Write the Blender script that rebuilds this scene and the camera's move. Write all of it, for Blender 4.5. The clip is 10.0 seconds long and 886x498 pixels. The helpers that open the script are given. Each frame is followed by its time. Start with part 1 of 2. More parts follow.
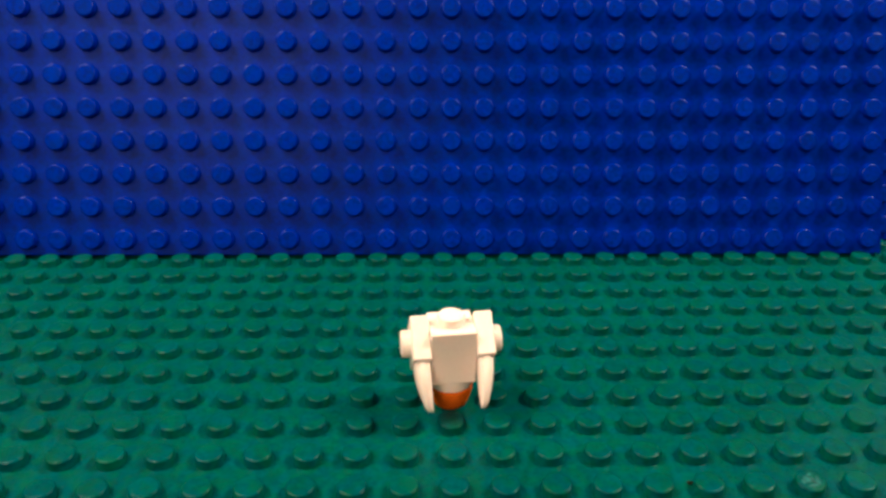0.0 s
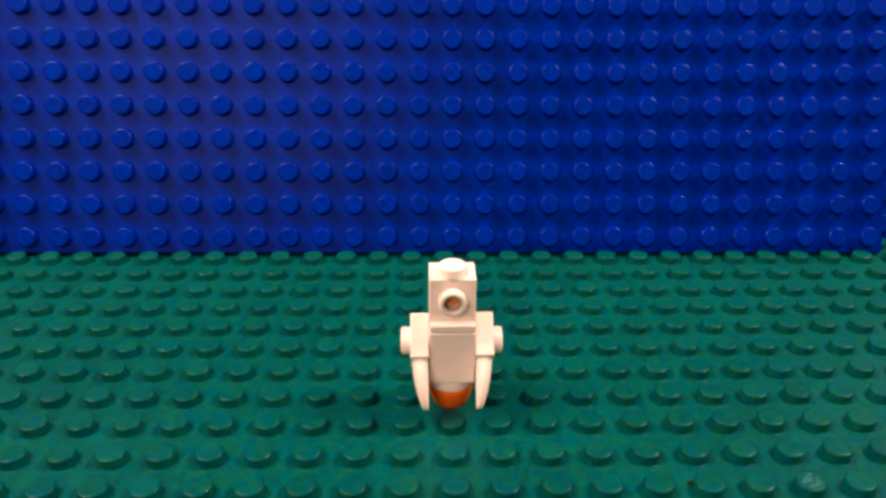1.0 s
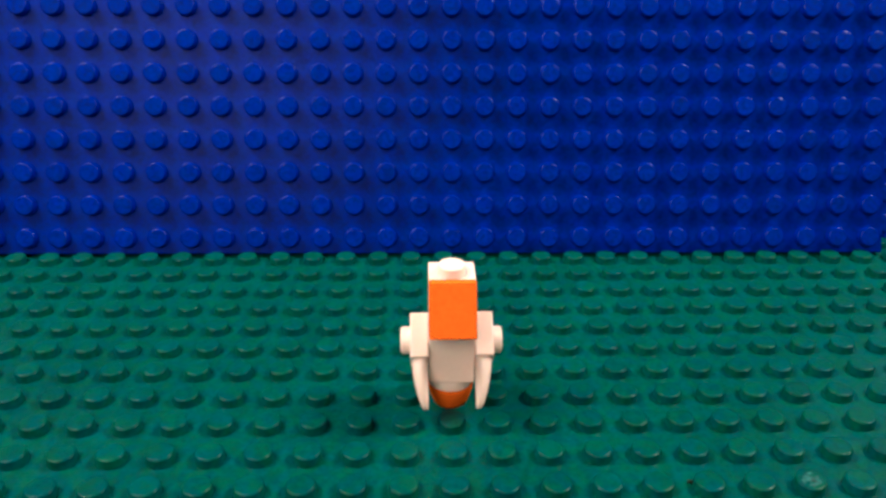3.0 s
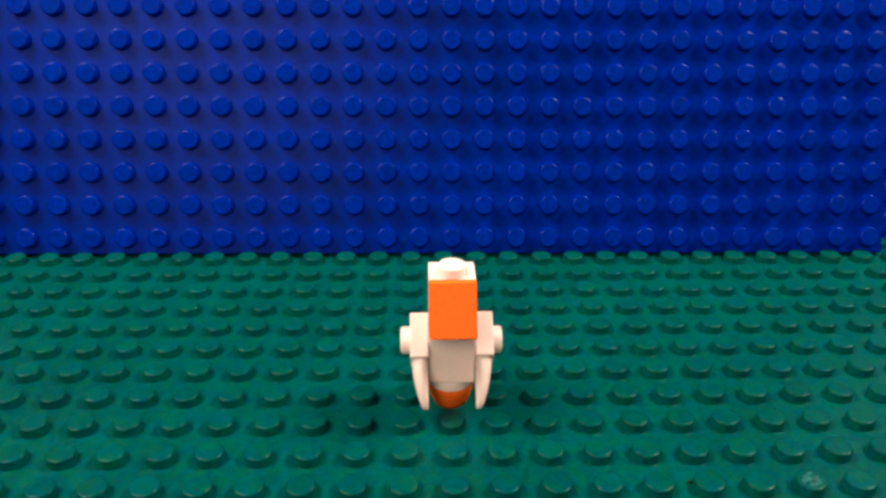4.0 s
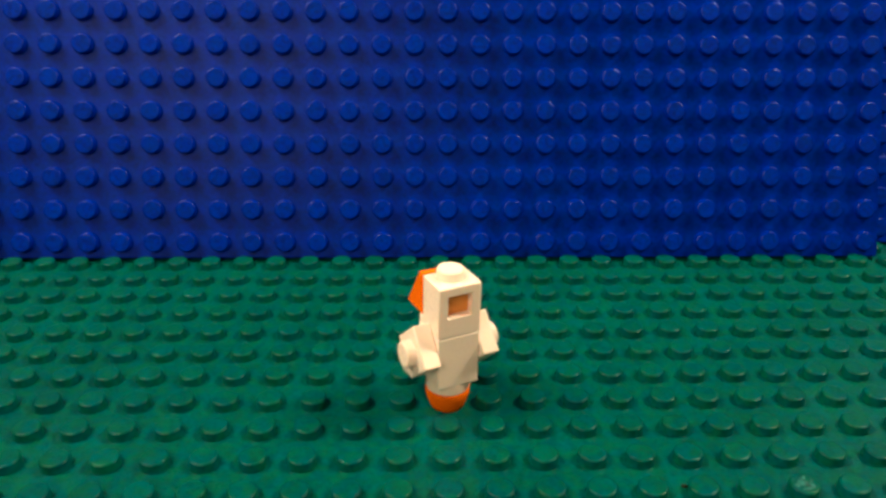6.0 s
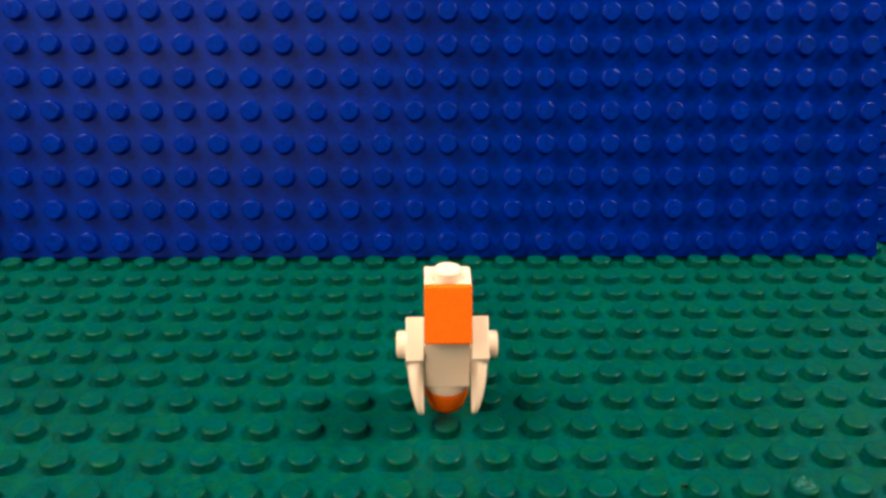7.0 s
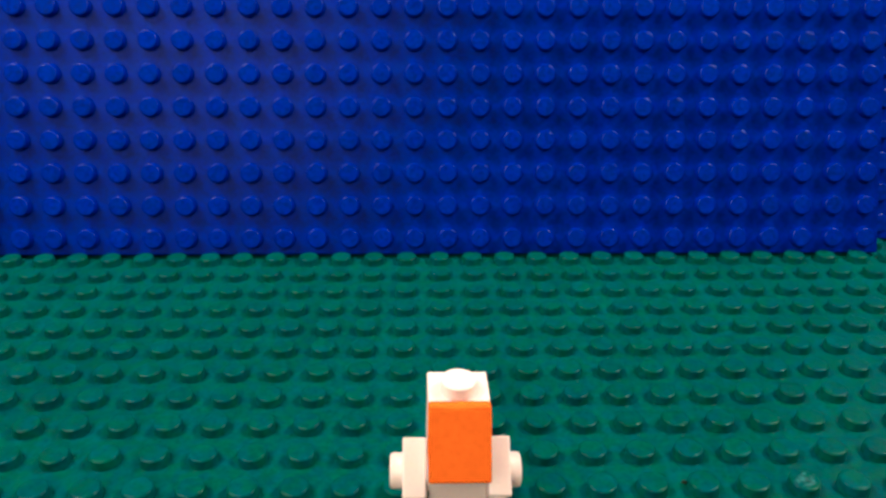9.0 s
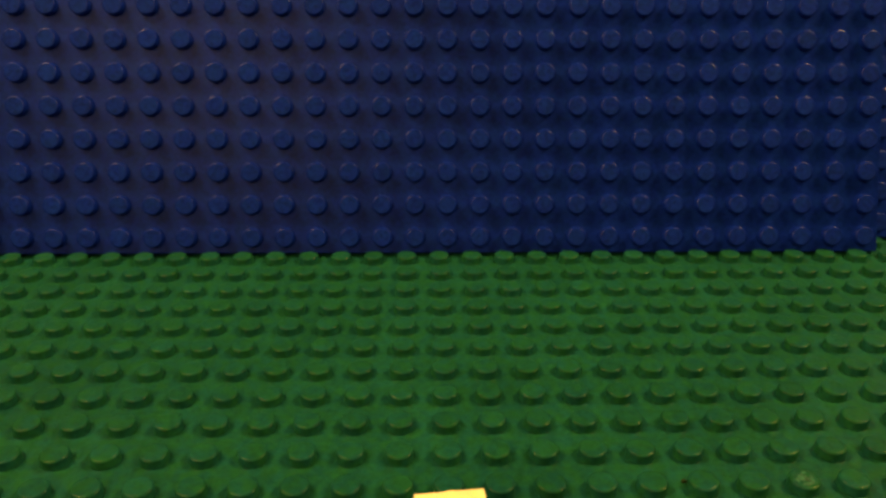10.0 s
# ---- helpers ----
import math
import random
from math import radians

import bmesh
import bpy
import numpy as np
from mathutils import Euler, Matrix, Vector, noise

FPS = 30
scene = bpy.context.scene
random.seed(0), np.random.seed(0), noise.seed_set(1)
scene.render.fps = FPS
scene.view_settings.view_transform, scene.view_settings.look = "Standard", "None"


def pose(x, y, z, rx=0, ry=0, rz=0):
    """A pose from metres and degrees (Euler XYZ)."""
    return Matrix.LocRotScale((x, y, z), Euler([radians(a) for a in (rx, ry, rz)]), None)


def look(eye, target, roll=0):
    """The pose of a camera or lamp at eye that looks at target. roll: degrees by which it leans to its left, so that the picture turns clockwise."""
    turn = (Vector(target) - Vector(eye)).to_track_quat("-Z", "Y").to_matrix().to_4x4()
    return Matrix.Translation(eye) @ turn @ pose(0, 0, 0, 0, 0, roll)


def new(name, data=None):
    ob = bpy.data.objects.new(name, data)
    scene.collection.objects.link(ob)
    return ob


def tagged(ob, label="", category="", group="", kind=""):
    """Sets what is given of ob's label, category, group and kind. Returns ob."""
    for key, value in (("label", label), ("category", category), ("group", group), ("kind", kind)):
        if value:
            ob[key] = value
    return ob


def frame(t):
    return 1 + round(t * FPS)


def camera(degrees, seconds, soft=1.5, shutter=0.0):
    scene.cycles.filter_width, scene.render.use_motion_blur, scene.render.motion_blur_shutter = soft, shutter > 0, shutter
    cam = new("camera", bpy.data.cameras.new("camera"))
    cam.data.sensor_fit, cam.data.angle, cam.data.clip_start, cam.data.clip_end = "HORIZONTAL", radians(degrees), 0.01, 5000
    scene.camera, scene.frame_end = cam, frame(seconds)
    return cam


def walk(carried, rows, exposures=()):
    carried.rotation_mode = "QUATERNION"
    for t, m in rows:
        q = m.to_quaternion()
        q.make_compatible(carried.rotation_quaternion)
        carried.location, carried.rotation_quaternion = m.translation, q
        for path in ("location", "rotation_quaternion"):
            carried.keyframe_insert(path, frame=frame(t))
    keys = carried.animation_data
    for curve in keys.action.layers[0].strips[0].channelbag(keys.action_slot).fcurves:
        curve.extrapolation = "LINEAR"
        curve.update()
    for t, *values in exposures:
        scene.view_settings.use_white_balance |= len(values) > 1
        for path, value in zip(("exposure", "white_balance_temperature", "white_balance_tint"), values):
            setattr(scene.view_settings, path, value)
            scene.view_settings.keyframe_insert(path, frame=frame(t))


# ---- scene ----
# ---- camera ----
MM = 0.001
FRAME_STEP = 1 / FPS


def held(steps, end=10.0):
    """Stop-motion rows: every pose stands still until the next one replaces it."""
    rows = []
    for i, (t, m) in enumerate(steps):
        rows.append((t, m))
        last = steps[i + 1][0] - FRAME_STEP if i + 1 < len(steps) else end
        if last - t > 0.5 * FRAME_STEP:
            rows.append((last, m))
    return rows


cam = camera(57.8946, 10.0, soft=3.0)
CAM_STEPS = [
    (0.0, pose(-0.004519, -0.176247, 0.088806, 64.2176, -0.3867, -1.2562)),
    (0.4667, pose(-0.004553, -0.175881, 0.089231, 63.9339, -0.46, -1.1798)),
    (2.4667, pose(-0.004441, -0.176139, 0.08887, 64.0936, -0.3604, -1.2132)),
    (4.4667, pose(-0.0037, -0.176218, 0.089022, 64.3696, -0.3812, -1.2915)),
    (7.0667, pose(-0.003668, -0.176075, 0.088782, 64.1515, -0.3529, -1.3145)),
    (7.8667, pose(-0.004071, -0.176038, 0.088923, 64.2144, -0.3768, -1.4474)),
    (8.0667, pose(-0.003668, -0.176075, 0.088782, 64.1515, -0.3529, -1.3145)),
    (9.8667, pose(-0.003731, -0.176056, 0.088998, 64.0187, -0.3558, -1.3425)),
]
BALANCE = [  # start, stops, kelvin, tint: the film camera's drifting automatic white balance
    (0.0, 0.0, 4400, -40), (0.4667, 0.0, 4430, -29), (2.4667, 0.0, 4200, -31), (4.4667, -0.05, 4820, -50),
    (6.8667, -0.05, 4650, -45), (7.0667, -0.05, 4820, -50), (7.4667, 0.0, 4200, -33), (8.2667, 0.0, 4140, -33),
    (8.8667, 0.0, 4050, -33), (9.2667, 0.0, 3880, -34), (9.6667, -0.55, 100000, -56),
]
WB = []
for i, row in enumerate(BALANCE):
    WB.append(row)
    WB.append(((BALANCE[i + 1][0] - FRAME_STEP if i + 1 < len(BALANCE) else 10.0), *row[1:]))
walk(cam, held(CAM_STEPS), WB)

# ---- light: two warm table lamps, one on each side of the set, and the lamp of the room behind ----


def lamp(name, eye, target, watts, size, colour):
    data = bpy.data.lights.new(name, "AREA")
    data.shape, data.size, data.energy, data.color = "DISK", size, watts, colour
    ob = new(name, data)
    ob.matrix_world = look(eye, target)
    return ob


lamp("lamp_light_west", (-0.28, -0.035, 0.41), (0, -0.04, 0.0), 4.6, 0.22, (1.0, 0.52, 0.36))
lamp("lamp_light_east", (0.35, 0.015, 0.41), (0, -0.04, 0.0), 5.5, 0.15, (1.0, 0.52, 0.36))
lamp("room_lamp_light", (-0.40, -1.00, 0.74), (-0.05, 0, 0.03), 12.5, 0.60, (1.0, 0.515, 0.35))
world = bpy.data.worlds.new("world")
world.use_nodes = True
world.node_tree.nodes["Background"].inputs[0].default_value = (0.9, 0.75, 0.55, 1)
world.node_tree.nodes["Background"].inputs[1].default_value = 0.02
scene.world = world

# ---- materials ----


def plastic(name, colour, rough=0.34, vary=0.12, bump=0.05, scatter=0.0, grain=2600.0, blotch=60.0, spec=0.5, other=None, speck=0.0):
    """Moulded plastic: faint blotches and fine scratches on a glossy colour."""
    mat = bpy.data.materials.new(name)
    mat.use_nodes = True
    nt = mat.node_tree
    bsdf = nt.nodes["Principled BSDF"]
    coord = nt.nodes.new("ShaderNodeTexCoord")
    info = nt.nodes.new("ShaderNodeObjectInfo")
    big = nt.nodes.new("ShaderNodeTexNoise")
    big.inputs["Scale"].default_value, big.inputs["Detail"].default_value = blotch, 4
    fine = nt.nodes.new("ShaderNodeTexNoise")
    fine.inputs["Scale"].default_value, fine.inputs["Detail"].default_value = grain, 3
    add = nt.nodes.new("ShaderNodeVectorMath")
    add.operation = "ADD"
    nt.links.new(coord.outputs["Object"], add.inputs[0])
    nt.links.new(info.outputs["Random"], add.inputs[1])
    for n in (big, fine):
        nt.links.new(add.outputs[0], n.inputs["Vector"])
    ramp = nt.nodes.new("ShaderNodeMapRange")
    ramp.inputs[1].default_value, ramp.inputs[2].default_value = 0.3, 0.7
    ramp.inputs[3].default_value, ramp.inputs[4].default_value = 1 - vary, 1 + vary
    nt.links.new(big.outputs[0], ramp.inputs[0])
    mul = nt.nodes.new("ShaderNodeMix")
    mul.data_type, mul.blend_type = "RGBA", "MULTIPLY"
    mul.inputs[0].default_value = 1.0
    mul.inputs[6].default_value = (*colour, 1)
    if other:
        tone = nt.nodes.new("ShaderNodeTexNoise")
        tone.inputs["Scale"].default_value, tone.inputs["Detail"].default_value = blotch * 7.0, 4
        nt.links.new(add.outputs[0], tone.inputs["Vector"])
        edge = nt.nodes.new("ShaderNodeMapRange")
        edge.inputs[1].default_value, edge.inputs[2].default_value = 0.38, 0.62
        nt.links.new(tone.outputs[0], edge.inputs[0])
        blend = nt.nodes.new("ShaderNodeMix")
        blend.data_type = "RGBA"
        nt.links.new(edge.outputs[0], blend.inputs[0])
        blend.inputs[6].default_value, blend.inputs[7].default_value = (*colour, 1), (*other, 1)
        nt.links.new(blend.outputs[2], mul.inputs[6])
    nt.links.new(ramp.outputs[0], mul.inputs[7])
    tint = mul.outputs[2]
    if speck:  # small scuffs and dust
        dust = nt.nodes.new("ShaderNodeTexNoise")
        dust.inputs["Scale"].default_value, dust.inputs["Detail"].default_value = 1100.0, 5
        nt.links.new(add.outputs[0], dust.inputs["Vector"])
        level = nt.nodes.new("ShaderNodeMapRange")
        level.inputs[1].default_value, level.inputs[2].default_value = 0.32, 0.68
        level.inputs[3].default_value, level.inputs[4].default_value = 1 - speck, 1 + speck
        nt.links.new(dust.outputs[0], level.inputs[0])
        worn = nt.nodes.new("ShaderNodeMix")
        worn.data_type, worn.blend_type = "RGBA", "MULTIPLY"
        worn.inputs[0].default_value = 1.0
        nt.links.new(tint, worn.inputs[6])
        nt.links.new(level.outputs[0], worn.inputs[7])
        tint = worn.outputs[2]
    nt.links.new(tint, bsdf.inputs["Base Color"])
    gloss = nt.nodes.new("ShaderNodeMapRange")
    gloss.inputs[1].default_value, gloss.inputs[2].default_value = 0.3, 0.7
    gloss.inputs[3].default_value, gloss.inputs[4].default_value = rough - 0.08, rough + 0.10
    nt.links.new(fine.outputs[0], gloss.inputs[0])
    nt.links.new(gloss.outputs[0], bsdf.inputs["Roughness"])
    relief = nt.nodes.new("ShaderNodeBump")
    relief.inputs["Strength"].default_value, relief.inputs["Distance"].default_value = bump, 0.0002
    nt.links.new(fine.outputs[0], relief.inputs["Height"])
    nt.links.new(relief.outputs[0], bsdf.inputs["Normal"])
    bsdf.inputs["Specular IOR Level"].default_value = spec
    if scatter:
        bsdf.inputs["Subsurface Weight"].default_value = scatter
        bsdf.inputs["Subsurface Radius"].default_value = (1.0, 0.7, 0.45)
        bsdf.inputs["Subsurface Scale"].default_value = 0.0012
    return mat


GREEN = plastic("green_plastic", (0.0085, 0.058, 0.0665), rough=0.31, spec=0.085, other=(0.011, 0.0655, 0.042), vary=0.16, speck=0.22)
BLUE = plastic("blue_plastic", (0.0016, 0.0124, 0.255), rough=0.37, spec=0.05, other=(0.002, 0.0150, 0.232), vary=0.16, speck=0.22)
# rough, scuffed stud tops, with their brighter lighting put into a lighter blue
BLUE_WORN_LIT = plastic("worn_lit_blue_plastic", (0.0016, 0.0134, 0.274), rough=0.66, spec=0.05, other=(0.002, 0.0168, 0.252), vary=0.16, speck=0.34, bump=0.2)
BLUE_EDGE = plastic("polished_blue_plastic", (0.0016, 0.0124, 0.255), rough=0.30, spec=0.10, vary=0.1, speck=0.22)
WHITE = plastic("white_plastic", (0.90, 0.745, 0.665), rough=0.3, vary=0.03, scatter=0.25, spec=0.35)
ORANGE = plastic("orange_plastic", (0.66, 0.118, 0.0), rough=0.45, vary=0.06, scatter=0.06, spec=0.0, speck=0.06)
# warm shade of the head's white hollow, put into a tan colour
SLOT_SHADE = plastic("slot_shade_tan", (0.75, 0.30, 0.08), rough=0.45, vary=0.05, scatter=0.1, spec=0.05)
SCUFF = plastic("scuffed_plastic", (0.018, 0.092, 0.086), rough=0.55, vary=0.4, bump=0.5, blotch=900.0, spec=0.25, speck=0.4)
CRUMB = plastic("brown_crumb", (0.018, 0.03, 0.018), rough=0.8, vary=0.3, bump=0.4, blotch=900.0, spec=0.05)
TABLE = plastic("table_wood", (0.22, 0.12, 0.06), rough=0.5, vary=0.3, grain=300.0, blotch=9.0)
PAINT = plastic("wall_paint", (0.62, 0.58, 0.50), rough=0.8, vary=0.06, grain=200.0, blotch=3.0)
BOARDS = plastic("room_floor_wood", (0.20, 0.12, 0.07), rough=0.55, vary=0.25, grain=120.0, blotch=4.0)

# ---- mesh helpers (millimetres in, metres out) ----


def mesh_of(bm, name, mat, flat_top=None):
    """The mesh of bm; flat_top: a second material for the faces that look straight up."""
    for v in bm.verts:
        v.co *= MM
    me = bpy.data.meshes.new(name)
    bm.normal_update()
    if flat_top:
        for f in bm.faces:
            f.material_index = int(f.normal.z > 0.99)
    bm.to_mesh(me)
    bm.free()
    me.materials.append(mat)
    if flat_top:
        me.materials.append(flat_top)
    return me


def part(name, bm, mat, parent, label=""):
    ob = new(name, mesh_of(bm, name, mat))
    ob.parent = parent
    return tagged(ob, label)


def add_box(bm, x0, x1, y0, y1, z0, z1, bevel=0.0):
    vs = bmesh.ops.create_cube(bm, size=1.0)["verts"]
    for v in vs:
        v.co = Vector(((x0 + x1) / 2 + v.co.x * (x1 - x0), (y0 + y1) / 2 + v.co.y * (y1 - y0), (z0 + z1) / 2 + v.co.z * (z1 - z0)))
    if bevel:
        edges = {e for v in vs for e in v.link_edges}
        bmesh.ops.bevel(bm, geom=list(edges), offset=bevel, segments=2, affect="EDGES", profile=0.6)


def add_turned(bm, profile, m=Matrix(), n=28):
    """A turned solid from (radius, height) pairs, bottom to top; a closed ring if it ends where it starts."""
    rings = []
    for r, z in profile:
        rings.append([bm.verts.new(m @ Vector((r * math.cos(2 * math.pi * k / n), r * math.sin(2 * math.pi * k / n), z))) for k in range(n)])
    for a, b in zip(rings, rings[1:]):
        for k in range(n):
            f = bm.faces.new((a[k], a[(k + 1) % n], b[(k + 1) % n], b[k]))
            f.smooth = True
    if profile[0] != profile[-1]:
        bm.faces.new(list(reversed(rings[0])))
        bm.faces.new(rings[-1])
    else:
        bmesh.ops.remove_doubles(bm, verts=rings[0] + rings[-1], dist=1e-6)


def open_face(bm, way, half, z0, z1, depth):
    """Cuts a square slot into the broad face that looks along y (way 1 or -1), down to y = depth."""
    bm.normal_update()
    face = max((f for f in bm.faces if f.normal.y * way > 0.99), key=lambda f: f.calc_area())
    y = face.calc_center_median().y
    middle = Vector((0, y, (z0 + z1) / 2))

    def turn(p):
        return math.atan2(p.z - middle.z, p.x)

    rim = sorted(face.verts, key=lambda v: turn(v.co))
    corners = sorted([Vector((sx * half, y, z)) for sx in (-1, 1) for z in (z0, z1)], key=turn)
    bmesh.ops.delete(bm, geom=[face], context="FACES_ONLY")
    mouth = [bm.verts.new(c) for c in corners]
    inner = [bm.verts.new((c.x, depth, c.z)) for c in corners]
    for k in range(4):
        n = (k + 1) % 4
        bm.faces.new((rim[k], rim[n], mouth[n], mouth[k]))
        bm.faces.new((mouth[k], mouth[n], inner[n], inner[k]))
    bm.faces.new(inner)
    bmesh.ops.recalc_face_normals(bm, faces=bm.faces)


def smooth_edges(bm):
    """Rounds only the narrow bevels; the broad faces stay flat."""
    bm.normal_update()
    for f in bm.faces:
        f.smooth = f.calc_area() < 2.0
    return bm


def smooth_all(bm):
    for f in bm.faces:
        f.smooth = True
    return bm


STUD_R, STUD_H, PITCH = 2.4, 1.7, 8.0
STUD_PROFILE = [(STUD_R + 0.12, -0.05), (STUD_R, 0.12), (STUD_R, STUD_H - 0.4), (STUD_R - 0.05, STUD_H - 0.2), (STUD_R - 0.2, STUD_H - 0.05), (STUD_R - 0.4, STUD_H)]


def stud_bm(n=28, m=Matrix()):
    bm = bmesh.new()
    add_turned(bm, STUD_PROFILE, m, n)
    return bm


def grid_mesh(name, cells, mat, n=12):
    """Many studs of one plate joined in one mesh, at the (x, y) centres given."""
    verts, faces = [], []
    for cx, cy in cells:
        at = len(verts)
        for r, z in ((STUD_R, -0.05), (STUD_R, STUD_H - 0.25), (STUD_R - 0.25, STUD_H)):
            for k in range(n):
                a = 2 * math.pi * k / n
                verts.append(((cx + r * math.cos(a)) * MM, (cy + r * math.sin(a)) * MM, z * MM))
        for j in range(2):
            for k in range(n):
                k2 = (k + 1) % n
                faces.append((at + j * n + k, at + j * n + k2, at + (j + 1) * n + k2, at + (j + 1) * n + k))
        faces.append(tuple(at + 2 * n + k for k in range(n)))
    me = bpy.data.meshes.new(name)
    me.from_pydata(verts, [], faces)
    me.polygons.foreach_set("use_smooth", [len(f) == 4 for f in faces])
    me.materials.append(mat)
    return me


# ---- the room and the table ----


def slab(name, x0, x1, y0, y1, z0, z1, mat, kind="structure", label="", category=""):
    bm = bmesh.new()
    add_box(bm, x0, x1, y0, y1, z0, z1)
    return tagged(new(name, mesh_of(bm, name, mat)), label, category, kind=kind)


slab("floor", -2000, 2000, -2200, 1800, -850, -752, BOARDS, label="brown wooden floor of the room")
slab("ceiling", -2000, 2000, -2200, 1800, 1700, 1800, PAINT, label="plain cream ceiling of the room")
slab("wall_north", -2000, 2000, 1800, 1900, -752, 1700, PAINT, label="plain cream wall behind the set")
slab("wall_south", -2000, 2000, -2300, -2200, -752, 1700, PAINT, label="plain cream wall across the room")
slab("wall_east", 2000, 2100, -2200, 1800, -752, 1700, PAINT, label="plain cream side wall")
slab("wall_west", -2100, -2000, -2200, 1800, -752, 1700, PAINT, label="plain cream side wall by the lamp")


def make_table():
    table = tagged(new("table"), "brown wooden table under the toy set", "table")
    table.location = (0, -0.15, -0.752)
    bm = bmesh.new()
    add_box(bm, -600, 600, -400, 400, 722, 750, 4)
    part("tabletop", bm, TABLE, table)
    for sx in (-1, 1):
        for sy in (-1, 1):
            bm = bmesh.new()
            add_box(bm, sx * 540 - 30, sx * 540 + 30, sy * 340 - 30, sy * 340 + 30, 0, 722, 4)
            part("leg", bm, TABLE, table)
    return table


make_table()

# ---- baseplates ----


def make_plate(name, label, cols, rows, near_cols, near_rows, mat, edge_mat, top_mat, thick, step_y=1):
    """A studded plate in its own x-y plane, studs up; the stretch that is passed close has single studs."""
    plate = tagged(new(name), label, "baseplate")
    bm = bmesh.new()
    lo, hi = sorted((rows[0] * PITCH * step_y, rows[-1] * PITCH * step_y))
    add_box(bm, cols[0] * PITCH - 3.95, cols[-1] * PITCH + 3.95, lo - 3.95, hi + 3.95, -thick, 0, 0.25)
    part("sheet", bm, mat, plate)
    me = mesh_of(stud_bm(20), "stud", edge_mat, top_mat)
    rest = []
    for r in rows:
        for c in cols:
            if c in near_cols and r in near_rows:
                ob = new("stud", me)
                ob.parent = plate
                ob.location = (c * PITCH * MM, r * PITCH * step_y * MM, 0)
            else:
                rest.append((c * PITCH, r * PITCH * step_y))
    if rest:
        field = new("stud_field", grid_mesh("stud_field", rest, edge_mat))
        field.parent = plate
        field["kind"] = "stuff"
    return plate


# ---- the bird ----
STAND = 0.5  # the bird is not pressed fully home on its stud


def make_bird():
    bird = tagged(new("toy_bird"), "small white and orange brick-built toy bird on green studs", "toy bird")

    bm = bmesh.new()
    add_turned(bm, [(2.42, 1.4), (2.42, -0.45), (2.9, -0.5), (3.08, -0.38), (3.45, 0.7), (3.8, 1.8), (4.0, 2.6), (4.03, 3.5), (3.95, 3.65), (3.7, 3.7)])
    part("foot", bm, ORANGE, bird, "round tapered orange foot plate")

    bm = bmesh.new()
    add_turned(bm, [(3.6, 3.7), (3.82, 3.72), (3.9, 3.82), (3.93, 3.95), (3.93, 5.55), (3.93, 5.66), (3.9, 5.7)])
    part("base", bm, WHITE, bird)

    bm = bmesh.new()
    add_box(bm, -3.95, 3.95, -3.95, 3.95, 5.7, 16.0, 0.28)
    body = part("body", smooth_edges(bm), WHITE, bird)
    part("stud", stud_bm(28, pose(0, 0, 16.0)), WHITE, body)

    for side in (-1, 1):
        bm = bmesh.new()
        lo, hi = sorted((side * 0.0, side * 3.2))
        add_box(bm, lo, hi, -3.95, 3.95, -3.95, 3.95, 0.3)
        wing = part("wing", smooth_edges(bm), WHITE, bird)
        wing.matrix_basis = pose(side * 3.98 * MM, 0, 12.2 * MM, -46 - 1.5 * (side + 1), 0, 0)
        part("stud", stud_bm(28, pose(side * 3.2, 0, 0, 0, side * 90, 0)), WHITE, wing)
        # the tooth: flat inside, curved outside, drawn out to a blunt tip
        bm = bmesh.new()
        rings = []
        for t, half, out in ((0.0, 3.5, 3.0), (0.12, 3.5, 2.95), (0.3, 3.35, 2.8), (0.5, 2.95, 2.5), (0.68, 2.4, 2.1), (0.82, 1.8, 1.7), (0.93, 1.2, 1.35), (0.985, 0.75, 1.05), (1.0, 0.4, 0.85)):
            z = -3.4 - 8.8 * t
            ring = []
            for k in range(16):
                a = 2 * math.pi * k / 16
                cx, cy = math.cos(a), math.sin(a)
                ex = math.copysign(abs(cx) ** 0.55, cx)
                ey = math.copysign(abs(cy) ** 0.7, cy)
                x = 0.1 + (out - 0.1) * (0.5 + 0.5 * ex)
                ring.append(bm.verts.new((side * x, half * ey + 0.25 * t, z)))
            rings.append(ring)
        for a, b in zip(rings, rings[1:]):
            for k in range(16):
                q = (a[k], b[k], b[(k + 1) % 16], a[(k + 1) % 16])
                bm.faces.new(q if side > 0 else tuple(reversed(q)))
        bm.faces.new(rings[0])
        bm.faces.new(rings[-1])
        bmesh.ops.recalc_face_normals(bm, faces=bm.faces)
        part("tooth", smooth_all(bm), WHITE, wing, "curved pointed white wing tip")

    # the head: a block with a recessed front, a hollow front stud and a square slot in its back
    front = -2.4
    bm = bmesh.new()
    add_box(bm, -3.95, 3.95, front, 3.95, 0.02, 9.6, 0.22)
    open_face(bm, 1, 2.3, 3.7, 8.0, 1.2)
    open_face(bm, -1, 1.45, 4.15, 7.05, -1.0)
    add_box(bm, -3.9, 3.9, -3.9, front + 0.3, 0.03, 1.5, 0.25)
    head = part("head", smooth_edges(bm), WHITE, bird, "white block head with a square slot in the back")
    # added filler: its tan stands in for shade behind the slot and stud hole
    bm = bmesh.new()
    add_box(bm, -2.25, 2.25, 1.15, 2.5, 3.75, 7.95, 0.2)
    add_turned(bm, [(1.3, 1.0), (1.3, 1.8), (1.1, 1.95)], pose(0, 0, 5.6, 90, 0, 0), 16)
    part("core", smooth_edges(bm), SLOT_SHADE, head, "added tan block for the warm shade inside the hollow head")
    part("stud", stud_bm(28, pose(0, 0, 9.6)), WHITE, head)
    bm = bmesh.new()
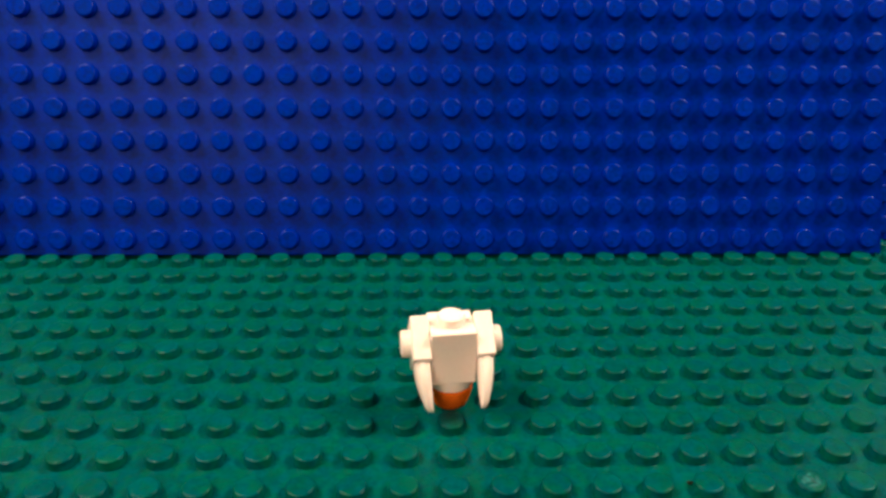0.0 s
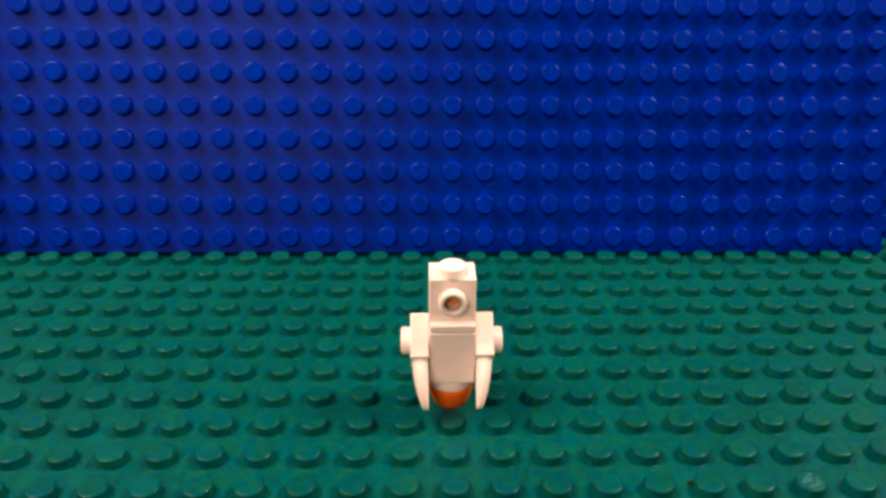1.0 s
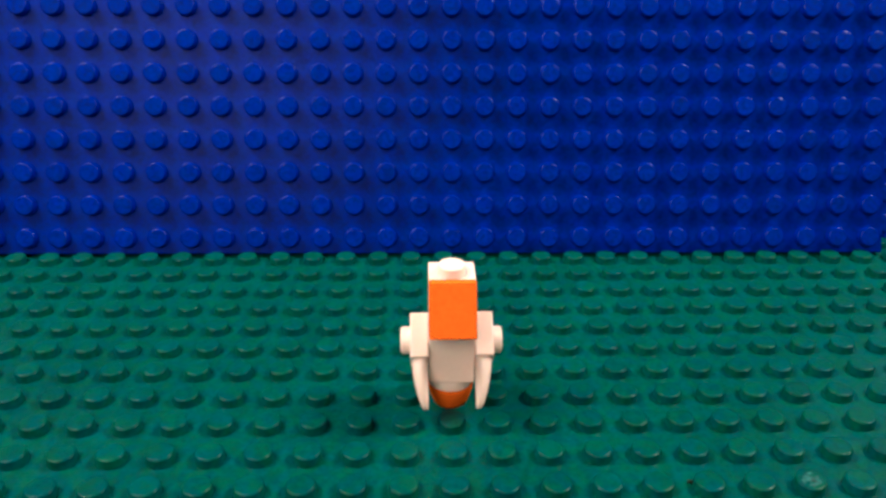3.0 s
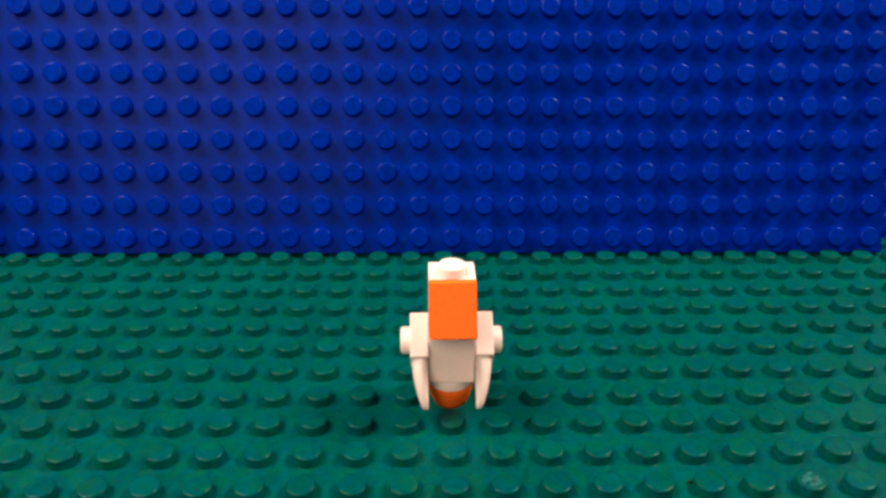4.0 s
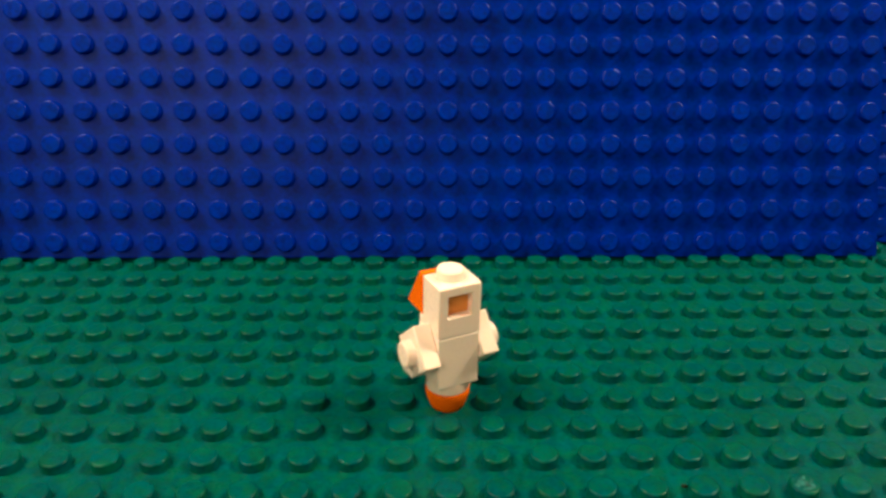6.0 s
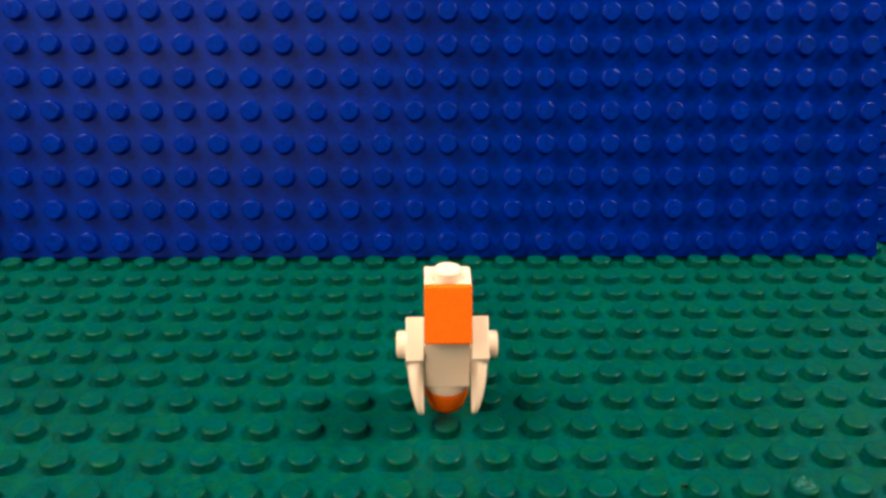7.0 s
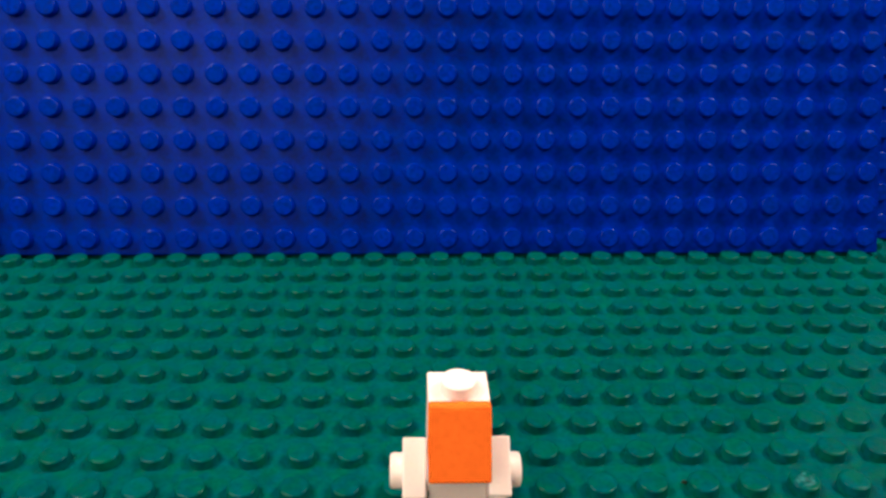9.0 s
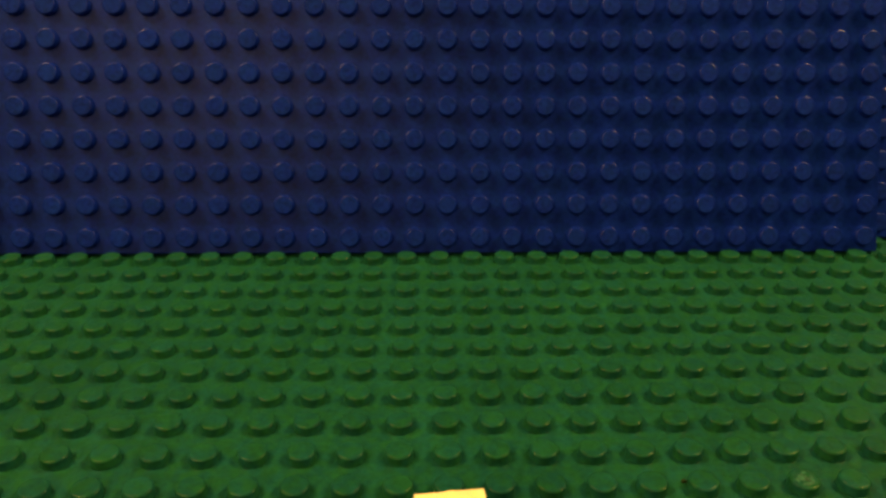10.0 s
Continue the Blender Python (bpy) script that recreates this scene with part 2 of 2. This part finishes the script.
    ring = [(1.5, 0.0), (STUD_R, 0.0), (STUD_R, 1.45), (STUD_R - 0.25, STUD_H), (1.65, STUD_H), (1.5, 1.55), (1.5, 0.0)]
    add_turned(bm, ring, pose(0, front, 5.6, 90, 0, 0))
    part("front_stud", bm, WHITE, head, "hollow white stud")

    # the beak: a sloped block whose flat underside sits on the front stud
    bm = bmesh.new()
    shape = [(0.0, 1.65), (-6.3, 1.65), (-6.4, 1.85), (-1.75, 9.45), (-1.5, 9.58), (0.0, 9.58)]
    left = [bm.verts.new((-3.95, front - 0.02 + y, z)) for y, z in shape]
    right = [bm.verts.new((3.95, front - 0.02 + y, z)) for y, z in shape]
    n = len(shape)
    bm.faces.new(left)
    bm.faces.new(list(reversed(right)))
    for k in range(n):
        bm.faces.new((left[k], right[k], right[(k + 1) % n], left[(k + 1) % n]))
    bmesh.ops.recalc_face_normals(bm, faces=bm.faces)
    bmesh.ops.bevel(bm, geom=bm.edges[:], offset=0.16, segments=2, affect="EDGES")
    beak = part("beak", smooth_edges(bm), ORANGE, bird, "sloped bright orange beak")
    return bird, head, beak


bird, head, beak = make_bird()

# ---- the green ground and the blue backdrop plates ----
green = make_plate("green_baseplate", "worn green studded toy baseplate lying on the table", range(-24, 24), range(-6, 42),
                   range(-13, 14), range(0, 11), GREEN, GREEN, GREEN, 1.9, step_y=-1)
tagged(green, kind="structure")
LEAN = 21.735
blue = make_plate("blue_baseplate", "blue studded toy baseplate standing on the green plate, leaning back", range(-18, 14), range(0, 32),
                  range(-14, 14), range(0, 8), BLUE, BLUE_EDGE, BLUE_WORN_LIT, 2.5)
# studs face the camera: the plate's y runs up along the leaning sheet
lean = Matrix.Rotation(radians(-0.187), 4, "Z") @ Matrix.Rotation(radians(90 - LEAN), 4, "X")
blue.matrix_basis = Matrix.Translation((0.001996, 0.002212 + 0.0017 * math.cos(radians(LEAN)), 0.005295 - 0.0017 * math.sin(radians(LEAN)))) @ lean
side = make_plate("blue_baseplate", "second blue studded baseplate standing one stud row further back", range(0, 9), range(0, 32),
                  range(0, 2), range(0, 8), BLUE, BLUE_EDGE, BLUE_WORN_LIT, 2.5)
side.matrix_basis = Matrix.Translation((0.1142, 0.0102 + 0.0017 * math.cos(radians(LEAN)), 0.005295 - 0.0017 * math.sin(radians(LEAN)))) @ lean
for plate in (blue, side):
    tagged(plate, kind="structure", group="blue backdrop plates")


def make_scuff():
    """Pale rubbed flecks on the top and rim of one worn stud of the ground."""
    rng = random.Random(4)
    bm = bmesh.new()
    for cx, cy, size, turn in ((-0.3, 0.25, 1.35, 0.2), (0.75, -0.7, 0.95, 0.9), (-0.2, -1.2, 0.8, 0.1), (1.2, 0.5, 0.6, 1.3), (-1.4, -0.3, 0.55, 1.6), (0.3, 1.35, 0.5, 0.4)):
        n = 15
        low, top = [], []
        for k in range(n):
            a = 2 * math.pi * k / n
            r = size * rng.uniform(0.6, 1.1)
            x, y = r * math.cos(a), 0.62 * r * math.sin(a)
            x, y = x * math.cos(turn) - y * math.sin(turn), x * math.sin(turn) + y * math.cos(turn)
            px, py = cx + x, cy + y
            reach = math.hypot(px, py)
            if reach > 1.95:
                px, py = px * 1.95 / reach, py * 1.95 / reach
            low.append(bm.verts.new((px, py, -0.02)))
            top.append(bm.verts.new((cx + (px - cx) * 0.9, cy + (py - cy) * 0.9, 0.03 + 0.02 * rng.random())))
        for k in range(n):
            bm.faces.new((low[k], low[(k + 1) % n], top[(k + 1) % n], top[k]))
        centre = bm.verts.new((cx, cy, 0.07))
        for k in range(n):
            bm.faces.new((top[k], top[(k + 1) % n], centre))
    scuff = part("scuff", bm, SCUFF, green, "pale scuffed patch on a stud")
    scuff.location = (0.056, -0.080, 0.0017)


def make_crumb(x, y, size, seed):
    bm = bmesh.new()
    bmesh.ops.create_icosphere(bm, subdivisions=2, radius=size)
    rng = random.Random(seed)
    for v in bm.verts:
        v.co = Vector((v.co.x, v.co.y * 0.8, v.co.z * 0.55)) * rng.uniform(0.75, 1.15)
    ob = new("crumb", mesh_of(smooth_all(bm), "crumb", CRUMB))
    ob.location = (x * MM, y * MM, size * 0.45 * MM)
    return tagged(ob, "tiny brown crumb of dirt lying between green studs", "crumb")


make_scuff()
make_crumb(37.5, -78.6, 0.48, 3)


def motions():
    S = FRAME_STEP

    def at(x, y, z, turn=0.0, tilt=0.0):
        return pose(x * MM, y * MM, z * MM, 0, tilt, turn)

    steps = [(0.0, at(0, -56, STAND, 6.5)), (0.1 - S, at(0, -56, STAND, 4)), (0.3 - S, at(0, -56, STAND, 0.5))]
    turning = [(4.5, 22), (4.7, 33), (4.9, 52), (5.1, 85), (5.3, 106), (5.5, 147), (5.7, 173), (5.9, 205), (6.1, 236), (6.3, 270), (6.5, 305), (6.7, 342), (6.9, 360)]
    for t, a in turning:  # it leans a little while its back is turned
        steps.append((t - S, at(0.35 if 5.6 < t < 6.2 else 0.2 if t > 6.8 else 0, -56, STAND, a, -0.8 if 5.4 < t < 6.0 else 0.0)))
    walking = [
        (7.1, 0.1, -56.2, STAND, 4, 0), (7.3, 0.1, -59, 1.7, 0.5, 0), (7.5, -0.1, -64.1, STAND, 1, 0), (7.7, 0.7, -67.8, 1.7, 0, 4),
        (7.9, 0.3, -72, STAND, 0, 0), (8.1, -1.2, -75, 1.7, 3, -1), (8.3, 0.2, -79.4, STAND, 5, 0), (8.5, -0.65, -82.9, 1.7, 3, -1),
        (8.7, 0.2, -88.2, STAND, 3, 0), (8.9, 0.2, -90.8, 1.7, 1, 1), (9.1, 0.3, -95.8, STAND, 3, 0), (9.3, -0.9, -99.9, 1.7, 2, 1),
        (9.5, 0.25, -104, STAND, 5, -2), (9.7, -0.8, -107.2, 1.7, 6, -1), (9.9, -0.3, -112, STAND, 5, -1),
    ]
    for t, x, y, z, turn, tilt in walking:
        steps.append((t - S, at(x, y, z, 360 + turn, tilt)))
    walk(bird, held(steps))

    # head and beak wait on the plate before the camera until they are put on
    on = pose(0, 0, 16.0 * MM)
    walk(head, held([(0.0, pose(0.044, -0.060, (1.7 - STAND) * MM)), (0.5 - S, on)]))
    walk(beak, held([(0.0, pose(0.060, -0.060, (1.7 - STAND - 1.65) * MM)), (2.5 - S, on)]))


motions()
